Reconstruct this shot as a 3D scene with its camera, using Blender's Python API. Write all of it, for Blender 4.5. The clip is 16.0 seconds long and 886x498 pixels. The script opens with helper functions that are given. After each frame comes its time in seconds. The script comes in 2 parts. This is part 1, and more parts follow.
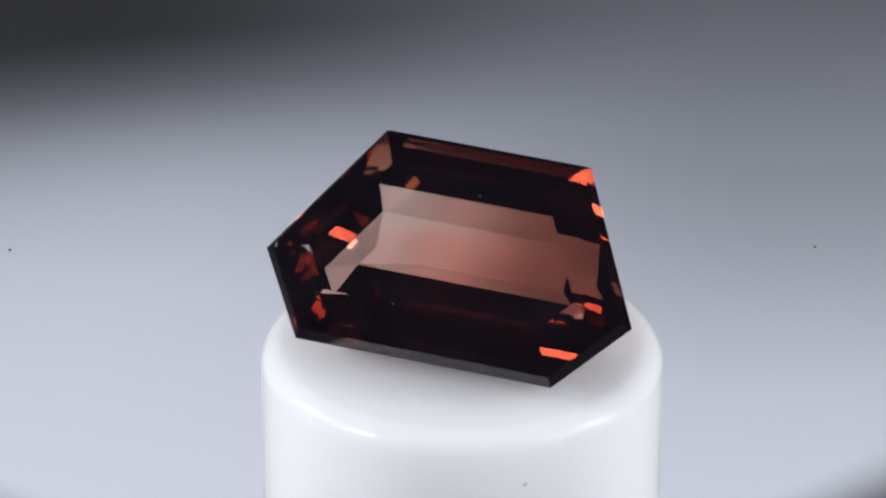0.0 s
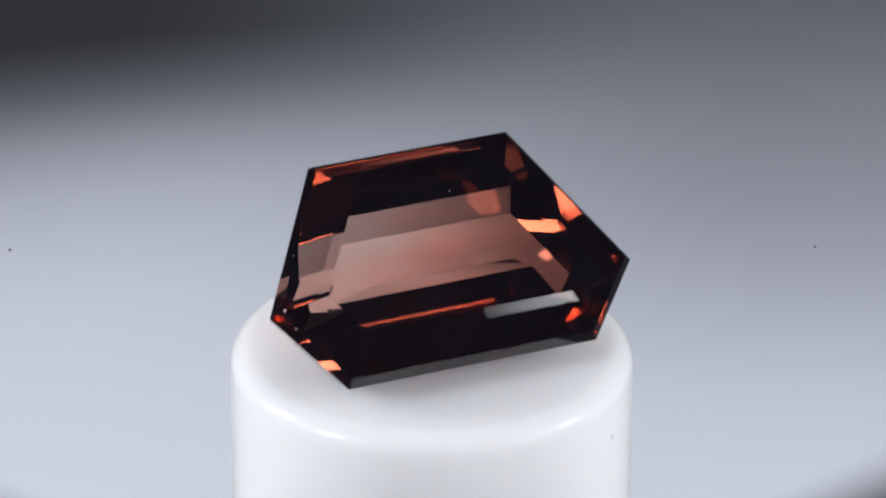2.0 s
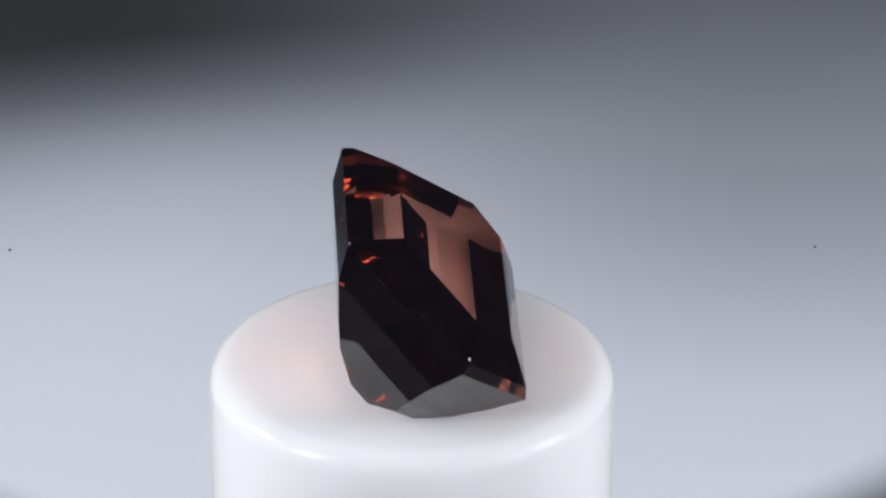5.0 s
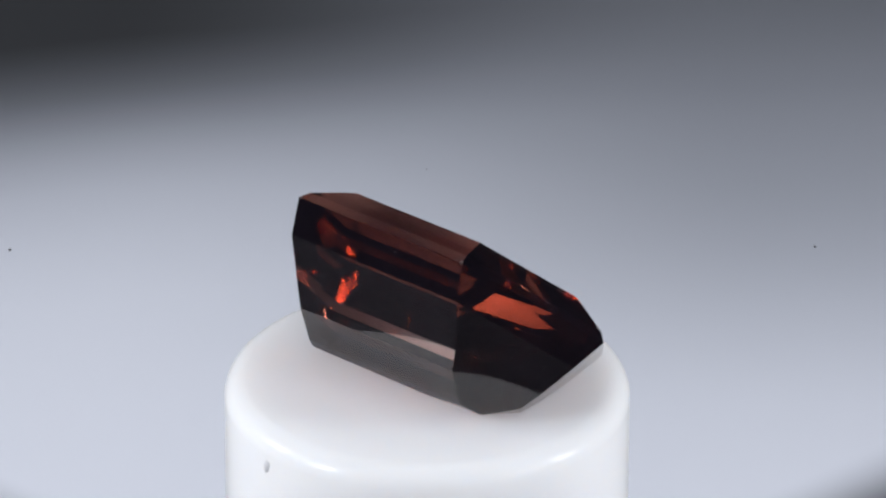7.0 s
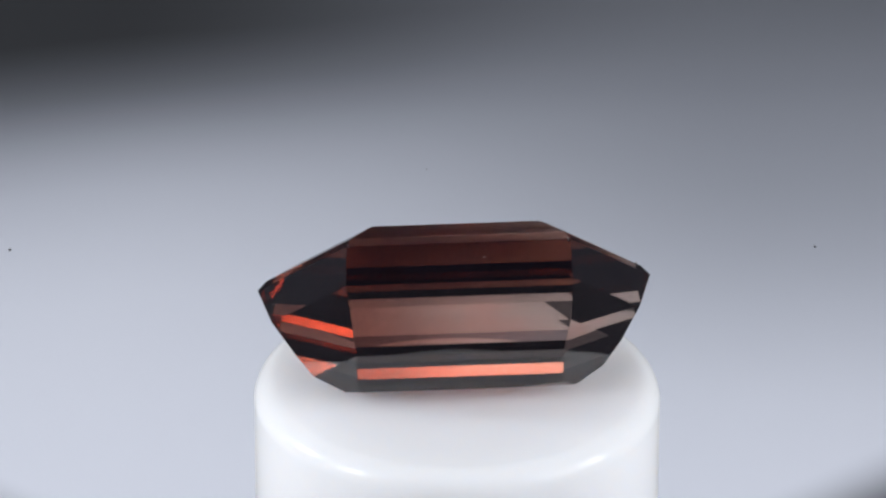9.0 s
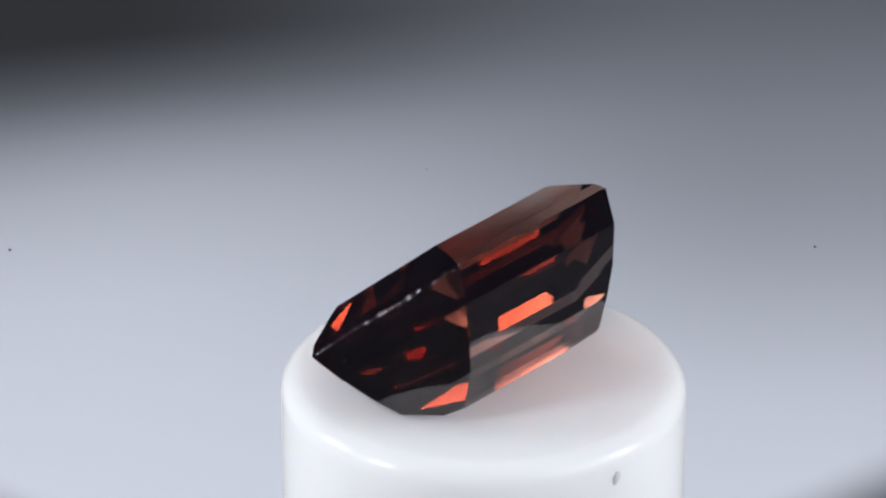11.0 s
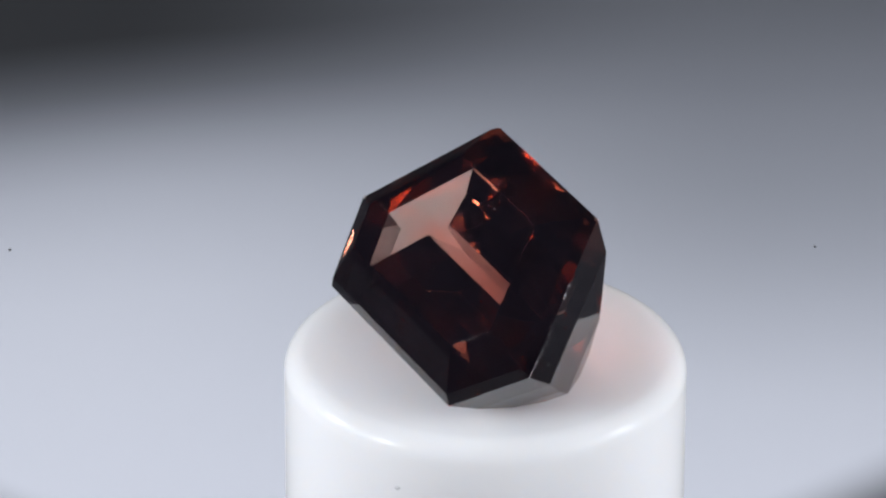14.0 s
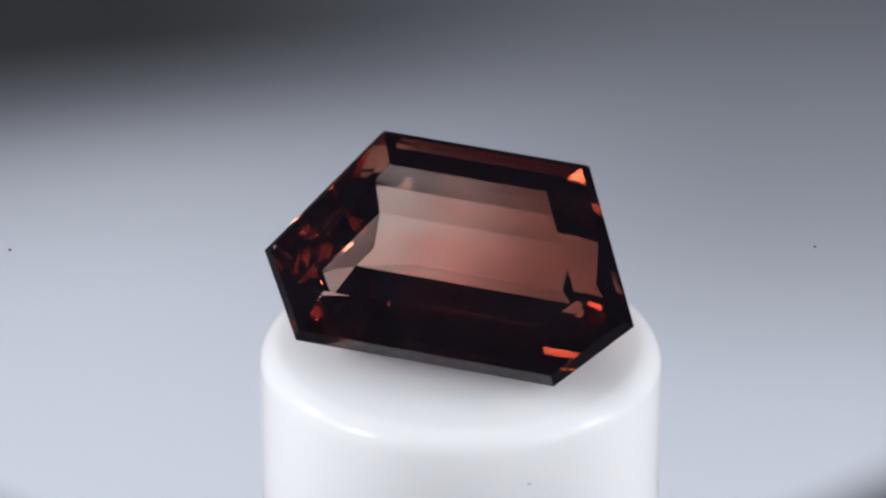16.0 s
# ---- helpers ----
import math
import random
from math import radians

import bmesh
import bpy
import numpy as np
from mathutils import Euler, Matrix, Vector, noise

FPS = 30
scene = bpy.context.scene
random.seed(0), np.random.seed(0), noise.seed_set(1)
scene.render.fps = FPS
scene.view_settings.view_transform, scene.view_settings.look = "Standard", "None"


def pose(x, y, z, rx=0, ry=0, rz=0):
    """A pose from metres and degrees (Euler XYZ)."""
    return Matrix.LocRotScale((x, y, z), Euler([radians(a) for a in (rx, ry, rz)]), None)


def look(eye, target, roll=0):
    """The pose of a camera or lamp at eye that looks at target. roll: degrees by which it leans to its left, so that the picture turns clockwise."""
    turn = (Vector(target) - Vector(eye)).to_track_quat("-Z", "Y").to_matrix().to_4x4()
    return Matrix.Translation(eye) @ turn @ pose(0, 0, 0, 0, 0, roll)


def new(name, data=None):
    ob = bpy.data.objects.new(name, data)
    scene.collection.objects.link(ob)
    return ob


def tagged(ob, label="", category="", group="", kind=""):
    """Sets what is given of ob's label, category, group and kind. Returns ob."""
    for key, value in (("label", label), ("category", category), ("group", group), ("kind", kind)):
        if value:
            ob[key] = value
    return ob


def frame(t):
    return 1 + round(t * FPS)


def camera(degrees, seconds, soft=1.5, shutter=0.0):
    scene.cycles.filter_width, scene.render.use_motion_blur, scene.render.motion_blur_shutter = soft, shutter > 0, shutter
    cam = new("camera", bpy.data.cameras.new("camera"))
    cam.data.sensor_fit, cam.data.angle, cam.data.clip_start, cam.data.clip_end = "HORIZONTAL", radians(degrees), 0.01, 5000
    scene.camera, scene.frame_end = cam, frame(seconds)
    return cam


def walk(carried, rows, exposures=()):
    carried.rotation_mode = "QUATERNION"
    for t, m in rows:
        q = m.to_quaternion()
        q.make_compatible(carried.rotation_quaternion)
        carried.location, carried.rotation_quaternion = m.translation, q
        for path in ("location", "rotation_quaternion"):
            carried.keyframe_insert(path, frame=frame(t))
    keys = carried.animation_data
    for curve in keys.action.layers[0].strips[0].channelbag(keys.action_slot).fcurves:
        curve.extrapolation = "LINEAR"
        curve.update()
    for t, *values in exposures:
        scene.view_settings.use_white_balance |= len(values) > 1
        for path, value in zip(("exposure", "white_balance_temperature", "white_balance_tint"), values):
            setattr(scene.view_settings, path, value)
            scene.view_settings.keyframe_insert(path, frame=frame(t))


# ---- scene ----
U = 0.002            # one unit of the plan is two millimetres
PERIOD = 15.9236     # seconds for one turn of the pedestal
FRONT = 2 * math.pi * 1.05 / PERIOD   # turn at which the table facet faces the lens

# ---- camera: stands still, long macro lens ----
ELEV = radians(27.43)
RIGHT = Vector((1, 0, 0))
AHEAD = Vector((0, math.cos(ELEV), -math.sin(ELEV)))
UP = Vector((0, math.sin(ELEV), math.cos(ELEV)))
EYE = (-104.43 * AHEAD - 0.158 * RIGHT + 1.782 * UP) * U
cam = camera(8.587, 16.0, soft=2.3)
VIEW = look(EYE, EYE + AHEAD, 0.216)
walk(cam, [(0, VIEW), (16, VIEW)], [(0, 0.15), (16, 0.15)])

# ---- world and lamps ----
world = bpy.data.worlds.new("studio_dark")
scene.world = world
world.use_nodes = True
world.node_tree.nodes["Background"].inputs[0].default_value = (0.75, 0.82, 1.0, 1)
world.node_tree.nodes["Background"].inputs[1].default_value = 0.02


def softbox(name, azimuth, elevation, distance, width, height, watts, colour=(1, 0.98, 0.96), even=False):
    """A rectangular lamp that faces the stone, its diffuser brightest in the middle. azimuth: degrees from the lens, to the right."""
    a, e = radians(azimuth), radians(elevation)
    eye = Vector((math.sin(a) * math.cos(e), -math.cos(a) * math.cos(e), math.sin(e))) * distance
    lamp = bpy.data.lights.new(name, "AREA")
    lamp.shape, lamp.size, lamp.size_y, lamp.energy, lamp.color = "RECTANGLE", width, height, watts, colour
    lamp.use_nodes = True
    tree = lamp.node_tree
    spot = tree.nodes.new("ShaderNodeNewGeometry")
    axes = tree.nodes.new("ShaderNodeSeparateXYZ")
    tree.links.new(spot.outputs["Parametric"], axes.inputs[0])

    def calc(op, p, q):
        n = tree.nodes.new("ShaderNodeMath")
        n.operation = op
        for slot, v in enumerate((p, q)):
            if isinstance(v, bpy.types.NodeSocket):
                tree.links.new(v, n.inputs[slot])
            else:
                n.inputs[slot].default_value = v
        return n.outputs[0]

    glow = None
    for axis in (0, 1):
        # 4u(1-u): zero at the frame, one in the middle
        u = axes.outputs[axis]
        hill = calc("MULTIPLY", calc("MULTIPLY", u, calc("SUBTRACT", 1.0, u)), 4.0)
        glow = hill if glow is None else calc("MULTIPLY", glow, hill)
    if even:
        power = calc("ADD", calc("MULTIPLY", calc("POWER", glow, 0.5), 1.36), 0.16)
    else:
        power = calc("ADD", calc("MULTIPLY", glow, 2.07), 0.08)
    tree.links.new(power, tree.nodes["Emission"].inputs["Strength"])
    ob = new(name, lamp)
    ob.matrix_world = look(eye, (0, 0, 0))
    return ob


COOL = (0.92, 0.95, 1.0)
softbox("panel_lamp_right", 53, 18, 0.35, 0.066, 0.176, 0.33, COOL)
softbox("strip_lamp_right", 67.5, 5.5, 0.35, 0.022, 0.030, 0.022, COOL)
softbox("panel_lamp_far_right", 80, 18, 0.35, 0.094, 0.130, 0.84, COOL, even=True)
softbox("panel_lamp_left", -59.3, 24.5, 0.35, 0.076, 0.116, 0.80, COOL)
# unseen fill, added to brighten the pedestal's left edge
softbox("fill_lamp_far_left", -92, 22, 0.35, 0.060, 0.080, 0.52, COOL)
# two unseen small lamps, added only to put glints on the stone
softbox("glint_lamp_far_left", -97.7, 5, 0.35, 0.006, 0.030, 0.010, COOL)
softbox("back_glint_lamp", -164, 41, 0.38, 0.018, 0.014, 0.016, COOL)
softbox("overhead_lamp", 180, 86, 0.40, 0.12, 0.12, 0.10, COOL)


# ---- materials ----
class Mat:
    """A node material with a short way to add nodes and links."""

    def __init__(self, name):
        self.m = bpy.data.materials.new(name)
        self.m.use_nodes = True
        self.t = self.m.node_tree
        self.t.nodes.clear()
        self.out = self.add("ShaderNodeOutputMaterial")

    def add(self, kind, **values):
        n = self.t.nodes.new(kind)
        for k, v in values.items():
            setattr(n, k, v)
        return n

    def put(self, node, slot, value):
        if isinstance(value, bpy.types.NodeSocket):
            self.t.links.new(value, node.inputs[slot])
        else:
            node.inputs[slot].default_value = value
        return node

    def math(self, op, a, b=0.0, c=0.0):
        n = self.add("ShaderNodeMath", operation=op)
        self.put(n, 0, a), self.put(n, 1, b), self.put(n, 2, c)
        return n.outputs[0]

    def mix(self, f, a, b):
        n = self.add("ShaderNodeMix", data_type="RGBA")
        self.put(n, 0, f), self.put(n, 6, a), self.put(n, 7, b)
        return n.outputs[2]

    def noise(self, scale, detail=4.0, where=None):
        n = self.add("ShaderNodeTexNoise")
        n.inputs["Scale"].default_value, n.inputs["Detail"].default_value = scale, detail
        if where is None:
            where = self.add("ShaderNodeTexCoord").outputs["Object"]
        self.t.links.new(where, n.inputs["Vector"])
        return n.outputs["Fac"]

    def ramp(self, f, stops):
        n = self.add("ShaderNodeValToRGB")
        n.color_ramp.interpolation = "B_SPLINE"
        e = n.color_ramp.elements
        while len(e) < len(stops):
            e.new(0.5)
        for s, (p, c) in zip(e, stops):
            s.position, s.color = p, (*c, 1)
        self.put(n, 0, f)
        return n.outputs[0]

    def shade(self, socket):
        self.t.links.new(socket, self.out.inputs["Surface"])
        return self.m


STONE_AXES = [Matrix.Rotation(-FRONT, 3, "Z") @ Vector(a) for a in ((0.998, 0.061, -0.018), (-0.032, 0.729, 0.684), (0.055, -0.682, 0.729))]
PINK_CAUSTIC = Matrix.Rotation(-FRONT, 4, "Z") @ (Vector((0.1, 1.15, -0.05)) * U)


def gem_material():
    """Brownish-red tourmaline: the tint gathers with each passage and each inner reflection."""
    k = Mat("tourmaline")
    place = k.add("ShaderNodeTexCoord").outputs["Object"]
    # pink caustic light put into the tint deep down, greyer towards the edges
    away = k.add("ShaderNodeVectorMath", operation="DISTANCE")
    k.put(away, 0, place), k.put(away, 1, PINK_CAUSTIC)
    # streaks along the stone's length, painted after caustic streaks on the pedestal
    along = k.add("ShaderNodeCombineXYZ")
    for slot, (axis, stretch) in enumerate(((STONE_AXES[0], 90.0), (STONE_AXES[1], 900.0), (STONE_AXES[2], 900.0))):
        dot = k.add("ShaderNodeVectorMath", operation="DOT_PRODUCT")
        k.put(dot, 0, place), k.put(dot, 1, axis)
        k.put(along, slot, k.math("MULTIPLY", dot.outputs["Value"], stretch))
    cloud = k.math("ADD", k.math("MULTIPLY", k.noise(330, 3.0, place), 0.5), k.math("MULTIPLY", k.noise(1.0, 4.0, along.outputs[0]), 0.5))
    zone = k.math("ADD", k.math("MULTIPLY", away.outputs["Value"], 0.25 / U), k.math("MULTIPLY_ADD", cloud, 1.5, -0.72))
    tint = k.ramp(zone, [(0.0, (1.0, 0.49, 0.41)), (0.35, (0.98, 0.58, 0.50)), (0.7, (0.89, 0.77, 0.72)), (1.0, (0.85, 0.77, 0.73))])
    # the tint darkens towards one end of the stone
    end = k.add("ShaderNodeVectorMath", operation="DOT_PRODUCT")
    k.put(end, 0, place), k.put(end, 1, STONE_AXES[0])
    deep = k.add("ShaderNodeMapRange", interpolation_type="SMOOTHSTEP")
    k.put(deep, 0, k.math("ADD", end.outputs["Value"], k.math("MULTIPLY_ADD", cloud, 2.0 * U, -1.0 * U)))
    k.put(deep, 1, -0.5 * U), k.put(deep, 2, 1.8 * U)
    tint = k.mix(k.math("MULTIPLY", deep.outputs[0], 0.85), tint, (0.50, 0.27, 0.22, 1))
    # upper side painted darker, for the shaded pedestal seen through it
    topside = k.add("ShaderNodeVectorMath", operation="DOT_PRODUCT")
    k.put(topside, 0, place), k.put(topside, 1, STONE_AXES[1])
    topside_shade = k.add("ShaderNodeMapRange", interpolation_type="SMOOTHSTEP")
    k.put(topside_shade, 0, k.math("ADD", topside.outputs["Value"], k.math("MULTIPLY_ADD", cloud, 0.5 * U, -0.25 * U)))
    k.put(topside_shade, 1, 2.75 * U), k.put(topside_shade, 2, 3.30 * U)
    tint = k.mix(k.math("MULTIPLY", topside_shade.outputs[0], 0.85), tint, (0.40, 0.25, 0.21, 1))
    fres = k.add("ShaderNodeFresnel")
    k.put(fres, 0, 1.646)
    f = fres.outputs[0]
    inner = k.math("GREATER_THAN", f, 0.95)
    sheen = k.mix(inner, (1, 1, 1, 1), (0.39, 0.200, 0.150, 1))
    clear = k.add("ShaderNodeBsdfRefraction")
    k.put(clear, "Color", tint), k.put(clear, "Roughness", 0.0), k.put(clear, "IOR", 1.646)
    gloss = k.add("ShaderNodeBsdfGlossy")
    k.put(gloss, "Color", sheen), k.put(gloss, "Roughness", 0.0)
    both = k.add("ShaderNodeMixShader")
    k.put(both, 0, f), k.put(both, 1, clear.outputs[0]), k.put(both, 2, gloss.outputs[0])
    # thin purple diffuse haze lifts the blacks, painted in for lens glare
    veil_haze = k.add("ShaderNodeBsdfDiffuse")
    k.put(veil_haze, "Color", (0.54, 0.42, 0.66, 1))
    whole = k.add("ShaderNodeMixShader")
    k.put(whole, 0, k.math("MULTIPLY_ADD", k.noise(900, 3.0, place), 0.010, 0.005)), k.put(whole, 1, both.outputs[0]), k.put(whole, 2, veil_haze.outputs[0])
    return k.shade(whole.outputs[0])


def plastic_material():
    k = Mat("white_plastic")
    fine, broad = k.noise(2600, 3.0), k.noise(160, 3.0)
    col = k.mix(broad, (0.850, 0.850, 0.872, 1), (0.842, 0.840, 0.864, 1))
    b = k.add("ShaderNodeBsdfPrincipled")
    k.put(b, "Base Color", col)
    k.put(b, "Roughness", k.math("MULTIPLY_ADD", fine, 0.03, 0.19)), k.put(b, "Specular IOR Level", 0.15)
    k.put(b, "Subsurface Weight", 1.0), k.put(b, "Subsurface Radius", (1.0, 0.95, 0.9)), k.put(b, "Subsurface Scale", 0.0042)
    bump = k.add("ShaderNodeBump")
    k.put(bump, "Strength", 0.02), k.put(bump, "Distance", 0.00002), k.put(bump, "Height", fine)
    k.put(b, "Normal", bump.outputs[0])
    return k.shade(b.outputs[0])


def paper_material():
    """Studio paper with painted light falloff: near-white in front, charcoal towards one far corner."""
    k = Mat("falloff_painted_paper")
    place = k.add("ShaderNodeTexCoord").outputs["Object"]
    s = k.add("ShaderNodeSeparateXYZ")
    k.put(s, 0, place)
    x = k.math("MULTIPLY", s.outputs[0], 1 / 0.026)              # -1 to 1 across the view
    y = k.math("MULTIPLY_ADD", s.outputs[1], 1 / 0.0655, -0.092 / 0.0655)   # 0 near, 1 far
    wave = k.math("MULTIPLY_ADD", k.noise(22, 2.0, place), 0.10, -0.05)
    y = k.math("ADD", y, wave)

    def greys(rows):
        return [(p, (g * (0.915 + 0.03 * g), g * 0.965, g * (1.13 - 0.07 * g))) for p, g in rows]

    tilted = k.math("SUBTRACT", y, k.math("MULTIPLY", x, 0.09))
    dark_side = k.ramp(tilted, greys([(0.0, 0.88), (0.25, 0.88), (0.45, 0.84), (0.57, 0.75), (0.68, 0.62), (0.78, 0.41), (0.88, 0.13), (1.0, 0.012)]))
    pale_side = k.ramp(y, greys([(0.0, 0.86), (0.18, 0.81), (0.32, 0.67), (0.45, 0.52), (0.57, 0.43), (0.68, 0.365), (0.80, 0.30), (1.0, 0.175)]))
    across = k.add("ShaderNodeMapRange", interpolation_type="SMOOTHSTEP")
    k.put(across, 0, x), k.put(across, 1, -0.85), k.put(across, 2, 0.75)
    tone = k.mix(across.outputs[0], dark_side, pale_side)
    # vignette darkening painted into the near corners, fading to grey
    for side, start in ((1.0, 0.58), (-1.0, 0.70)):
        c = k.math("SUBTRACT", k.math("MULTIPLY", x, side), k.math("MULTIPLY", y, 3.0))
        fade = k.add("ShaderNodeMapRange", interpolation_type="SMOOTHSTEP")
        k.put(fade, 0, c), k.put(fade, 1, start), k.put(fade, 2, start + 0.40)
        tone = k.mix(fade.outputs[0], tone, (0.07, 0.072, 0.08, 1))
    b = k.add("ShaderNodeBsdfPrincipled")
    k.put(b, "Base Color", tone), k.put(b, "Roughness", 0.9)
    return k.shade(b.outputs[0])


def plain_material(name, colour, rough):
    k = Mat(name)
    b = k.add("ShaderNodeBsdfPrincipled")
    k.put(b, "Base Color", k.mix(k.noise(40, 4.0), (*colour, 1), (*[c * 0.8 for c in colour], 1)))
    k.put(b, "Roughness", rough)
    return k.shade(b.outputs[0])


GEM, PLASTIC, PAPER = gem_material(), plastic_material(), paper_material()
DARK = plain_material("dark_studio_wall", (0.05, 0.048, 0.05), 0.9)
SPOT = plain_material("grey_dirt", (0.70, 0.70, 0.73), 0.8)
FAINT = plain_material("pale_dirt", (0.825, 0.825, 0.85), 0.8)
SPECK = plain_material("dark_dust", (0.14, 0.14, 0.16), 0.9)
LINT = plain_material("pale_lint", (0.62, 0.58, 0.58), 0.7)
CHIP = plain_material("frosted_chip", (0.55, 0.50, 0.50), 0.5)


def mesh_of(name, bm, material, smooth=None):
    me = bpy.data.meshes.new(name)
    bm.to_mesh(me)
    bm.free()
    me.materials.append(material)
    if smooth is not None:
        for p in me.polygons:
            p.use_smooth = smooth
    return me


def part(name, bm, material, parent, label="", smooth=None):
    ob = new(name, mesh_of(name, bm, material, smooth))
    ob.parent = parent
    return tagged(ob, label)


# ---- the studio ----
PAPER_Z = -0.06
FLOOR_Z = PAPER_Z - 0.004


def slab(name, lo, hi, material, label):
    bm = bmesh.new()
    bmesh.ops.create_cube(bm, size=1)
    size, mid = Vector(hi) - Vector(lo), (Vector(hi) + Vector(lo)) / 2
    for v in bm.verts:
        v.co = Vector((v.co.x * size.x, v.co.y * size.y, v.co.z * size.z)) + mid
    ob = new(name, mesh_of(name, bm, material))
    return tagged(ob, label, kind="structure")


slab("backdrop", (-0.24, 0.052, FLOOR_Z), (0.24, 0.22, PAPER_Z), PAPER, "studio paper, out of focus, its light falloff painted from white to charcoal")
slab("floor", (-0.9, -0.9, -0.12), (0.9, 0.9, FLOOR_Z), DARK, "dark grey studio table top under the paper")
slab("wall_north", (-0.9, 0.9, -0.12), (0.9, 0.93, 0.9), DARK, "dark grey studio wall")
slab("wall_south", (-0.9, -0.93, -0.12), (0.9, -0.9, 0.9), DARK, "dark grey studio wall")
slab("wall_east", (0.9, -0.93, -0.12), (0.93, 0.93, 0.9), DARK, "dark grey studio wall")
slab("wall_west", (-0.93, -0.93, -0.12), (-0.9, 0.93, 0.9), DARK, "dark grey studio wall")
slab("ceiling", (-0.93, -0.93, 0.9), (0.93, 0.93, 0.93), DARK, "dark grey studio ceiling")



def dust(px, py, size):
    """Lens dust modelled as a dark fleck on the paper, px to the right and py away from the axis."""
    bm = bmesh.new()
    rng = random.Random(int(abs(px) * 1e5))
    bmesh.ops.create_icosphere(bm, subdivisions=2, radius=1.0)
    for v in bm.verts:
        k = 1 + rng.uniform(-0.3, 0.3)
        v.co = Vector((v.co.x * size * 0.7 * k + px, v.co.y * size * 1.4 * k + py, PAPER_Z + size * 0.25 + v.co.z * size * 0.3 * k))
    ob = new("dust_speck", mesh_of("dust_speck", bm, SPECK, True))
    return tagged(ob, "tiny dark lens dust speck, modelled on the pale studio paper", "dust", "dust on the paper")


dust(-0.02570, 0.12299, 0.00012)
dust(0.02151, 0.12380, 0.00010)
dust(-0.00132, 0.13374, 0.00005)

# ---- the pedestal: a white plastic cap that turns about an axis off its centre ----
TOP_Z = -0.165 * U
PED_R = 3.58 * U
PED_C = Matrix.Rotation(-FRONT, 4, "Z") @ (Vector((-0.104, 0.700, 0)) * U)


def turned(profile, steps, centre):
    """A surface of revolution about the upright through centre."""
    bm = bmesh.new()
    rings = []
    for r, z in profile:
        if r < 1e-9:
            rings.append([bm.verts.new((centre.x, centre.y, z))])
        else:
            rings.append([bm.verts.new((centre.x + r * math.cos(2 * math.pi * i / steps), centre.y + r * math.sin(2 * math.pi * i / steps), z)) for i in range(steps)])
    for a, b in zip(rings, rings[1:]):
        for i in range(steps):
            j = (i + 1) % steps
            if len(a) == 1:
                bm.faces.new((a[0], b[i], b[j]))
            elif len(b) == 1:
                bm.faces.new((a[i], b[0], a[j]))
            else:
                bm.faces.new((a[i], b[i], b[j], a[j]))
    bmesh.ops.recalc_face_normals(bm, faces=bm.faces)
    return bm


def make_pedestal():
    edge = 0.40 * U
    profile = [(0, TOP_Z), (1.5 * U, TOP_Z), (2.6 * U, TOP_Z)]
    for i in range(11):
        a = radians(9 * i)
        profile.append((PED_R - edge + edge * math.sin(a), TOP_Z - edge + edge * math.cos(a)))
    for i in range(1, 9):
        profile.append((PED_R + 0.02 * U * i / 8, TOP_Z - edge + (FLOOR_Z - TOP_Z + edge) * i / 8))
    profile.append((0, FLOOR_Z))
    ob = new("display_pedestal")
    part("body", turned(profile, 160, PED_C), PLASTIC, ob, "", True)
    return tagged(ob, "round white plastic display pedestal with a rounded rim, turning slowly", "pedestal")


pedestal = make_pedestal()


def smudge(angle, z, width, height, material, label):
    """A small raised fleck of dirt on the pedestal's side."""
    bm = bmesh.new()
    rng = random.Random(int(angle))
    a0, rim = radians(angle), []
    n = 18
    for i in range(n):
        b = 2 * math.pi * i / n
        k = 1 + rng.uniform(-0.18, 0.18)
        da, dz = 0.5 * width * k * math.cos(b) / 3.535 + 0.12 * width * math.sin(b) / 3.535, 0.5 * height * k * math.sin(b)
        rim.append((a0 + da, z + dz))

    def at(a, zz, lift):
        r = PED_R + lift * U
        return (PED_C.x + r * math.cos(a), PED_C.y + r * math.sin(a), zz * U)

    low = [bm.verts.new(at(a, zz, -0.01)) for a, zz in rim]
    top = [bm.verts.new(at(a0 + (a - a0) * 0.8, z + (zz - z) * 0.8, 0.012)) for a, zz in rim]
    for i in range(n):
        j = (i + 1) % n
        bm.faces.new((low[i], low[j], top[j], top[i]))
    bm.faces.new(top)
    bmesh.ops.recalc_face_normals(bm, faces=bm.faces)
    return part("smudge", bm, material, pedestal, label, True)


smudge(61, -0.78, 0.17, 0.28, SPOT, "small grey smudge")
smudge(288, -1.18, 0.12, 0.08, FAINT, "faint grey speck")

# ---- the gemstone ----
OUTLINE = [(-1.881, 2.282), (1.956, 2.266), (3.480, -0.527), (2.350, -1.863), (-2.426, -1.853), (-3.437, -0.311)]
DEPTHS = (0.000, 0.614, 1.206, 1.627, 2.015, 2.064)   # steps below the girdle
INSETS = (
    (0.000, 0.332, 0.879, 1.296, 1.898, 2.012),   # top side
    (0.000, 0.135, 0.479, 0.727, 1.042, 1.108),   # right upper side
    (0.000, 0.250, 0.548, 0.816, 1.446, 1.708),   # right lower side
    (0.000, 0.308, 0.691, 1.124, 1.846, 2.000),   # low side
    (0.000, 0.261, 0.546, 0.789, 1.356, 2.037),   # left lower side
    (0.000, 0.131, 0.443, 0.763, 1.073, 1.163),   # left upper side
)
CROWN_STEPS = [(0.000, 0.000), (0.128, 0.164), (0.632, 0.469), (0.807, 0.561)]   # inset, height above it


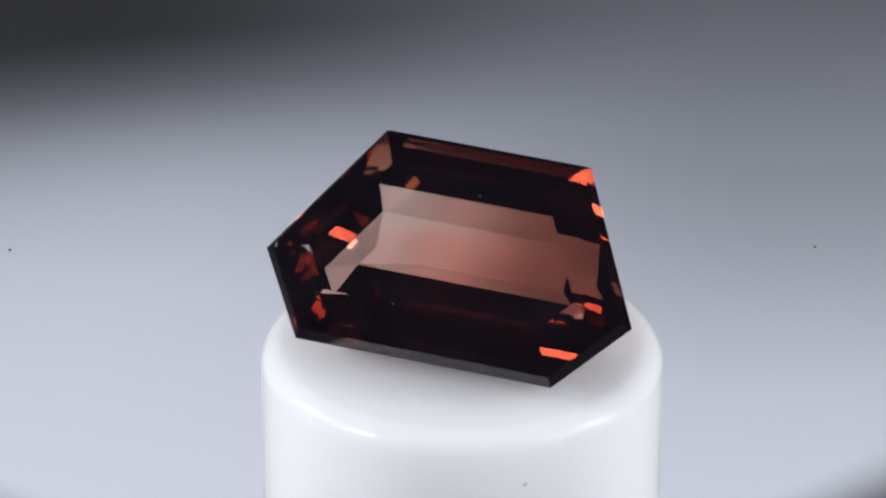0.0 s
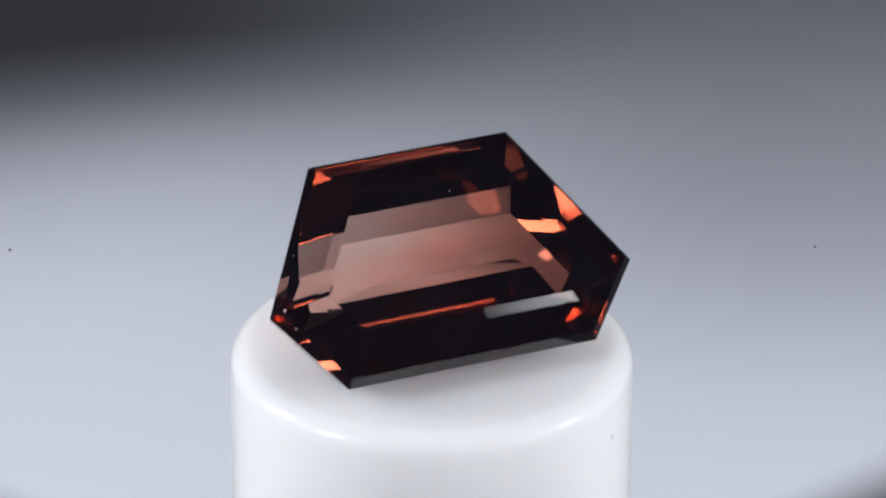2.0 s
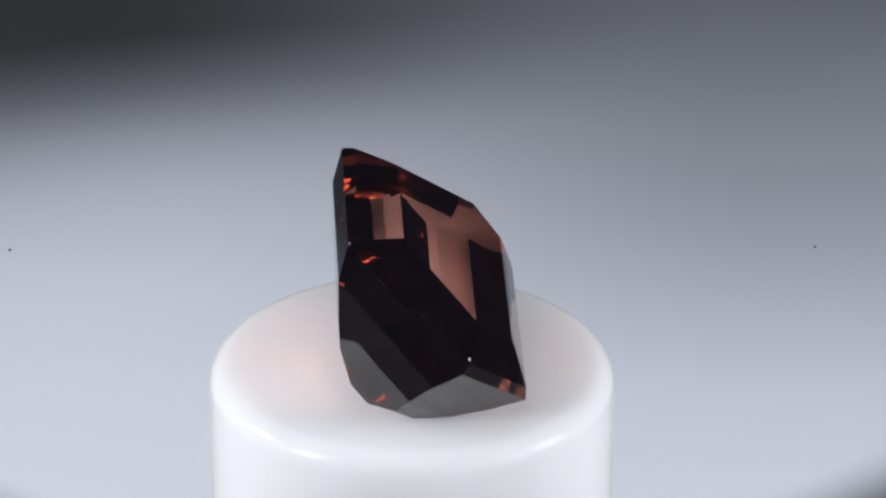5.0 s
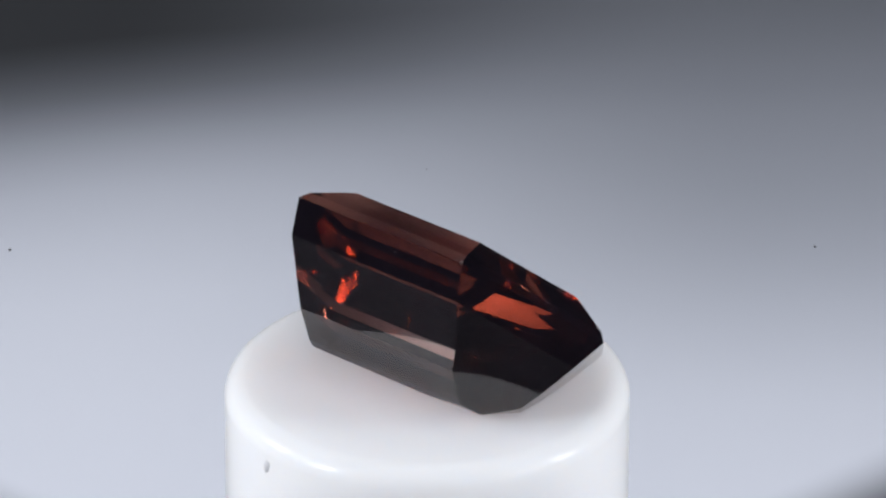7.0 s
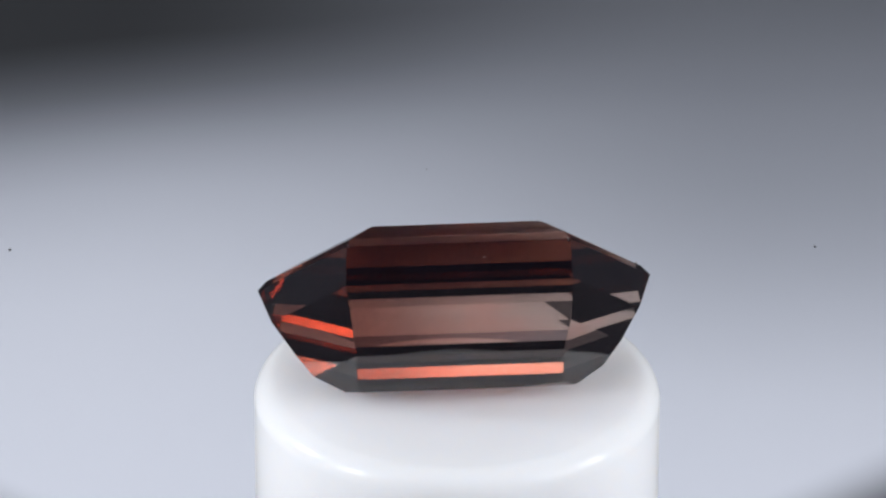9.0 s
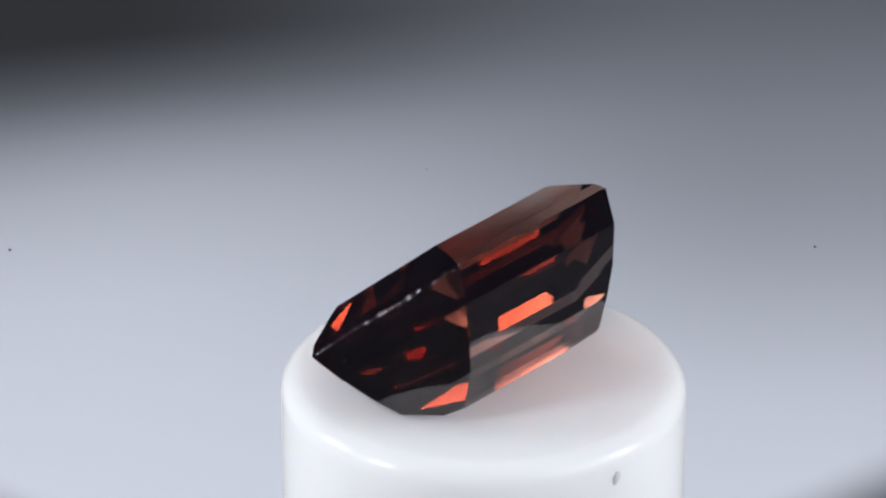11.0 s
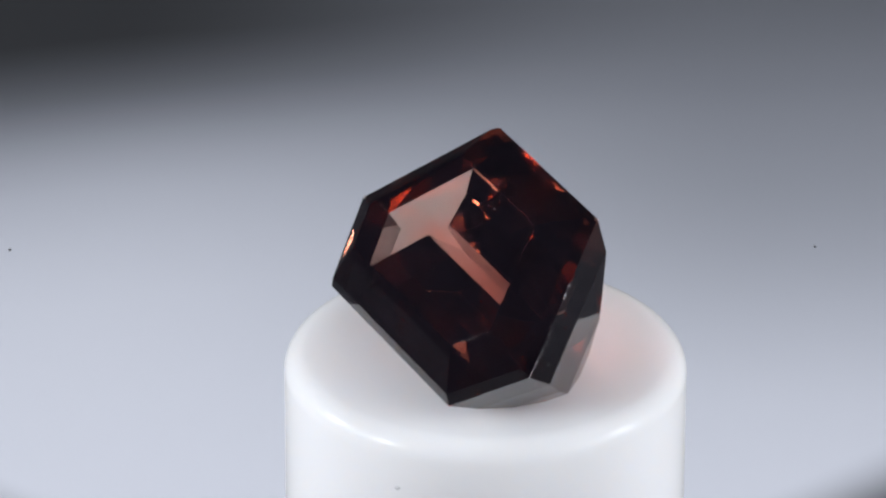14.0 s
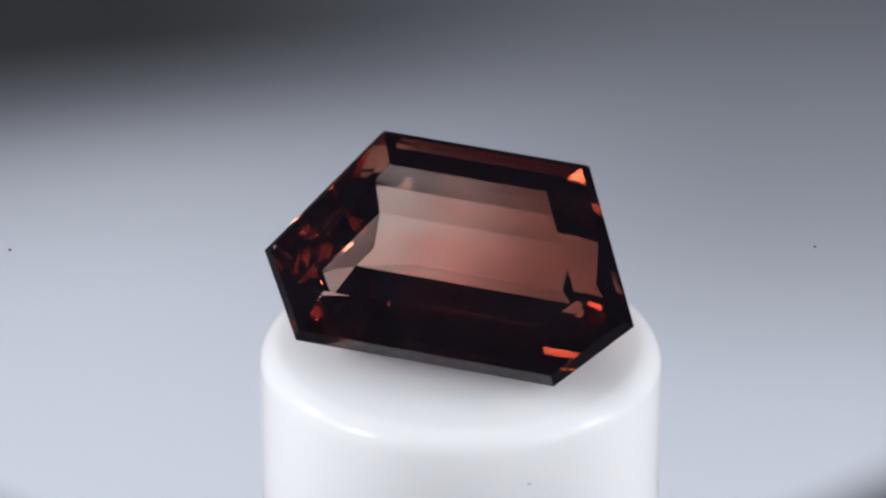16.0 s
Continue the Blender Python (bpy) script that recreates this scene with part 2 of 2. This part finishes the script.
# from the stone's own frame to the turning frame
STONE = Matrix.Scale(U, 4) @ Matrix.Rotation(-FRONT, 4, "Z") @ Matrix((
    (0.998164, -0.034046, 0.050100, -0.07270), (0.058964, 0.735548, -0.674902, 0.19645),
    (-0.013874, 0.676617, 0.736205, 1.56524), (0, 0, 0, 1)))


def gem_planes():
    """Outward normal and offset of each facet."""
    planes = [((0, 0, 1), CROWN_STEPS[-1][1])]
    for k in range(6):
        a, b = np.array(OUTLINE[k]), np.array(OUTLINE[(k + 1) % 6])
        d = (b - a) / np.linalg.norm(b - a)
        m = np.array((d[1], -d[0]))
        for steps, side in ((list(zip(INSETS[k], DEPTHS)), -1), (CROWN_STEPS, 1)):
            for (i0, h0), (i1, h1) in zip(steps, steps[1:]):
                n = np.array((-m[0] * (h1 - h0), -m[1] * (h1 - h0), side * (i1 - i0)))
                n /= np.linalg.norm(n)
                planes.append((n, n @ np.array((*(a + m * i0), side * h0))))
    return planes


def make_gem():
    planes = gem_planes()
    normals, offsets = np.array([p[0] for p in planes], float), np.array([p[1] for p in planes], float)
    points = []
    n = len(planes)
    for i in range(n):
        for j in range(i + 1, n):
            for k in range(j + 1, n):
                a = normals[[i, j, k]]
                if abs(np.linalg.det(a)) < 1e-6:
                    continue
                p = np.linalg.solve(a, offsets[[i, j, k]])
                if (normals @ p <= offsets + 1e-6).all() and not any(np.linalg.norm(p - o) < 1e-4 for o in points):
                    points.append(p)
    bm = bmesh.new()
    for p in points:
        bm.verts.new(p)
    bmesh.ops.convex_hull(bm, input=bm.verts)
    bmesh.ops.dissolve_limit(bm, angle_limit=radians(0.3), verts=bm.verts, edges=bm.edges)
    bmesh.ops.recalc_face_normals(bm, faces=bm.faces)
    # the polished edges are minutely rounded
    bmesh.ops.bevel(bm, geom=list(bm.edges), offset=0.009, segments=1, profile=0.5, affect="EDGES", clamp_overlap=True)
    bm.transform(STONE)
    ob = new("gemstone")
    part("cut_stone", bm, GEM, ob, "", False)
    return tagged(ob, "faceted brownish red tourmaline, hexagonal step cut, on a white pedestal", "gemstone")


gem = make_gem()


def chip(corner, size, inward, height):
    """A frosted nick at a girdle corner, a low irregular pebble half sunk in the edge."""
    bm = bmesh.new()
    rng = random.Random(int(size * 1000) + corner)
    bmesh.ops.create_icosphere(bm, subdivisions=2, radius=1.0)
    x, y = OUTLINE[corner]
    where = STONE @ Vector((x * inward, y * inward, height))
    for v in bm.verts:
        v.co = where + Vector((v.co.x * 0.6, v.co.y * 0.6, v.co.z * 1.2)) * size * U * (1 + rng.uniform(-0.25, 0.25))
    return part("chip", bm, CHIP, gem, "frosted white chip on the edge", False)


for nick in ((0, 0.034, 0.985, 0.0), (1, 0.030, 0.985, 0.0), (5, 0.036, 0.93, 0.20)):
    chip(*nick)


def fleck(x, y, z, size):
    """A pale speck of lint on a facet, at a place in the stone's own frame."""
    bm = bmesh.new()
    rng = random.Random(int(abs(x * 977 + y * 131) * 10))
    bmesh.ops.create_icosphere(bm, subdivisions=1, radius=1.0)
    where = STONE @ Vector((x, y, z))
    for v in bm.verts:
        v.co = where + Vector((v.co.x, v.co.y * 0.7, v.co.z * 0.6)) * size * U * (1 + rng.uniform(-0.35, 0.35))
    ob = new("lint_speck", mesh_of("lint_speck", bm, LINT, False))
    return tagged(ob, "tiny pale lint speck stuck to a polished gem facet", "dust", "lint on the stone")


LINT_SPECKS = [fleck(*row) for row in (
    (-0.403, 2.150, -0.235, 0.010), (-1.219, 1.050, -1.559, 0.009), (-2.70, 0.70, 0.140, 0.012),
    (0.308, 1.177, 0.562, 0.013), (3.200, -0.171, -0.342, 0.010))]


def motions():
    """Stone, lint and pedestal turn together, evenly."""
    for thing in (pedestal, gem, *LINT_SPECKS):
        rows = []
        for i in range(33):
            t = 0.5 * i
            rows.append((t, Matrix.Rotation(2 * math.pi * t / PERIOD, 4, "Z")))
        walk(thing, rows)


motions()
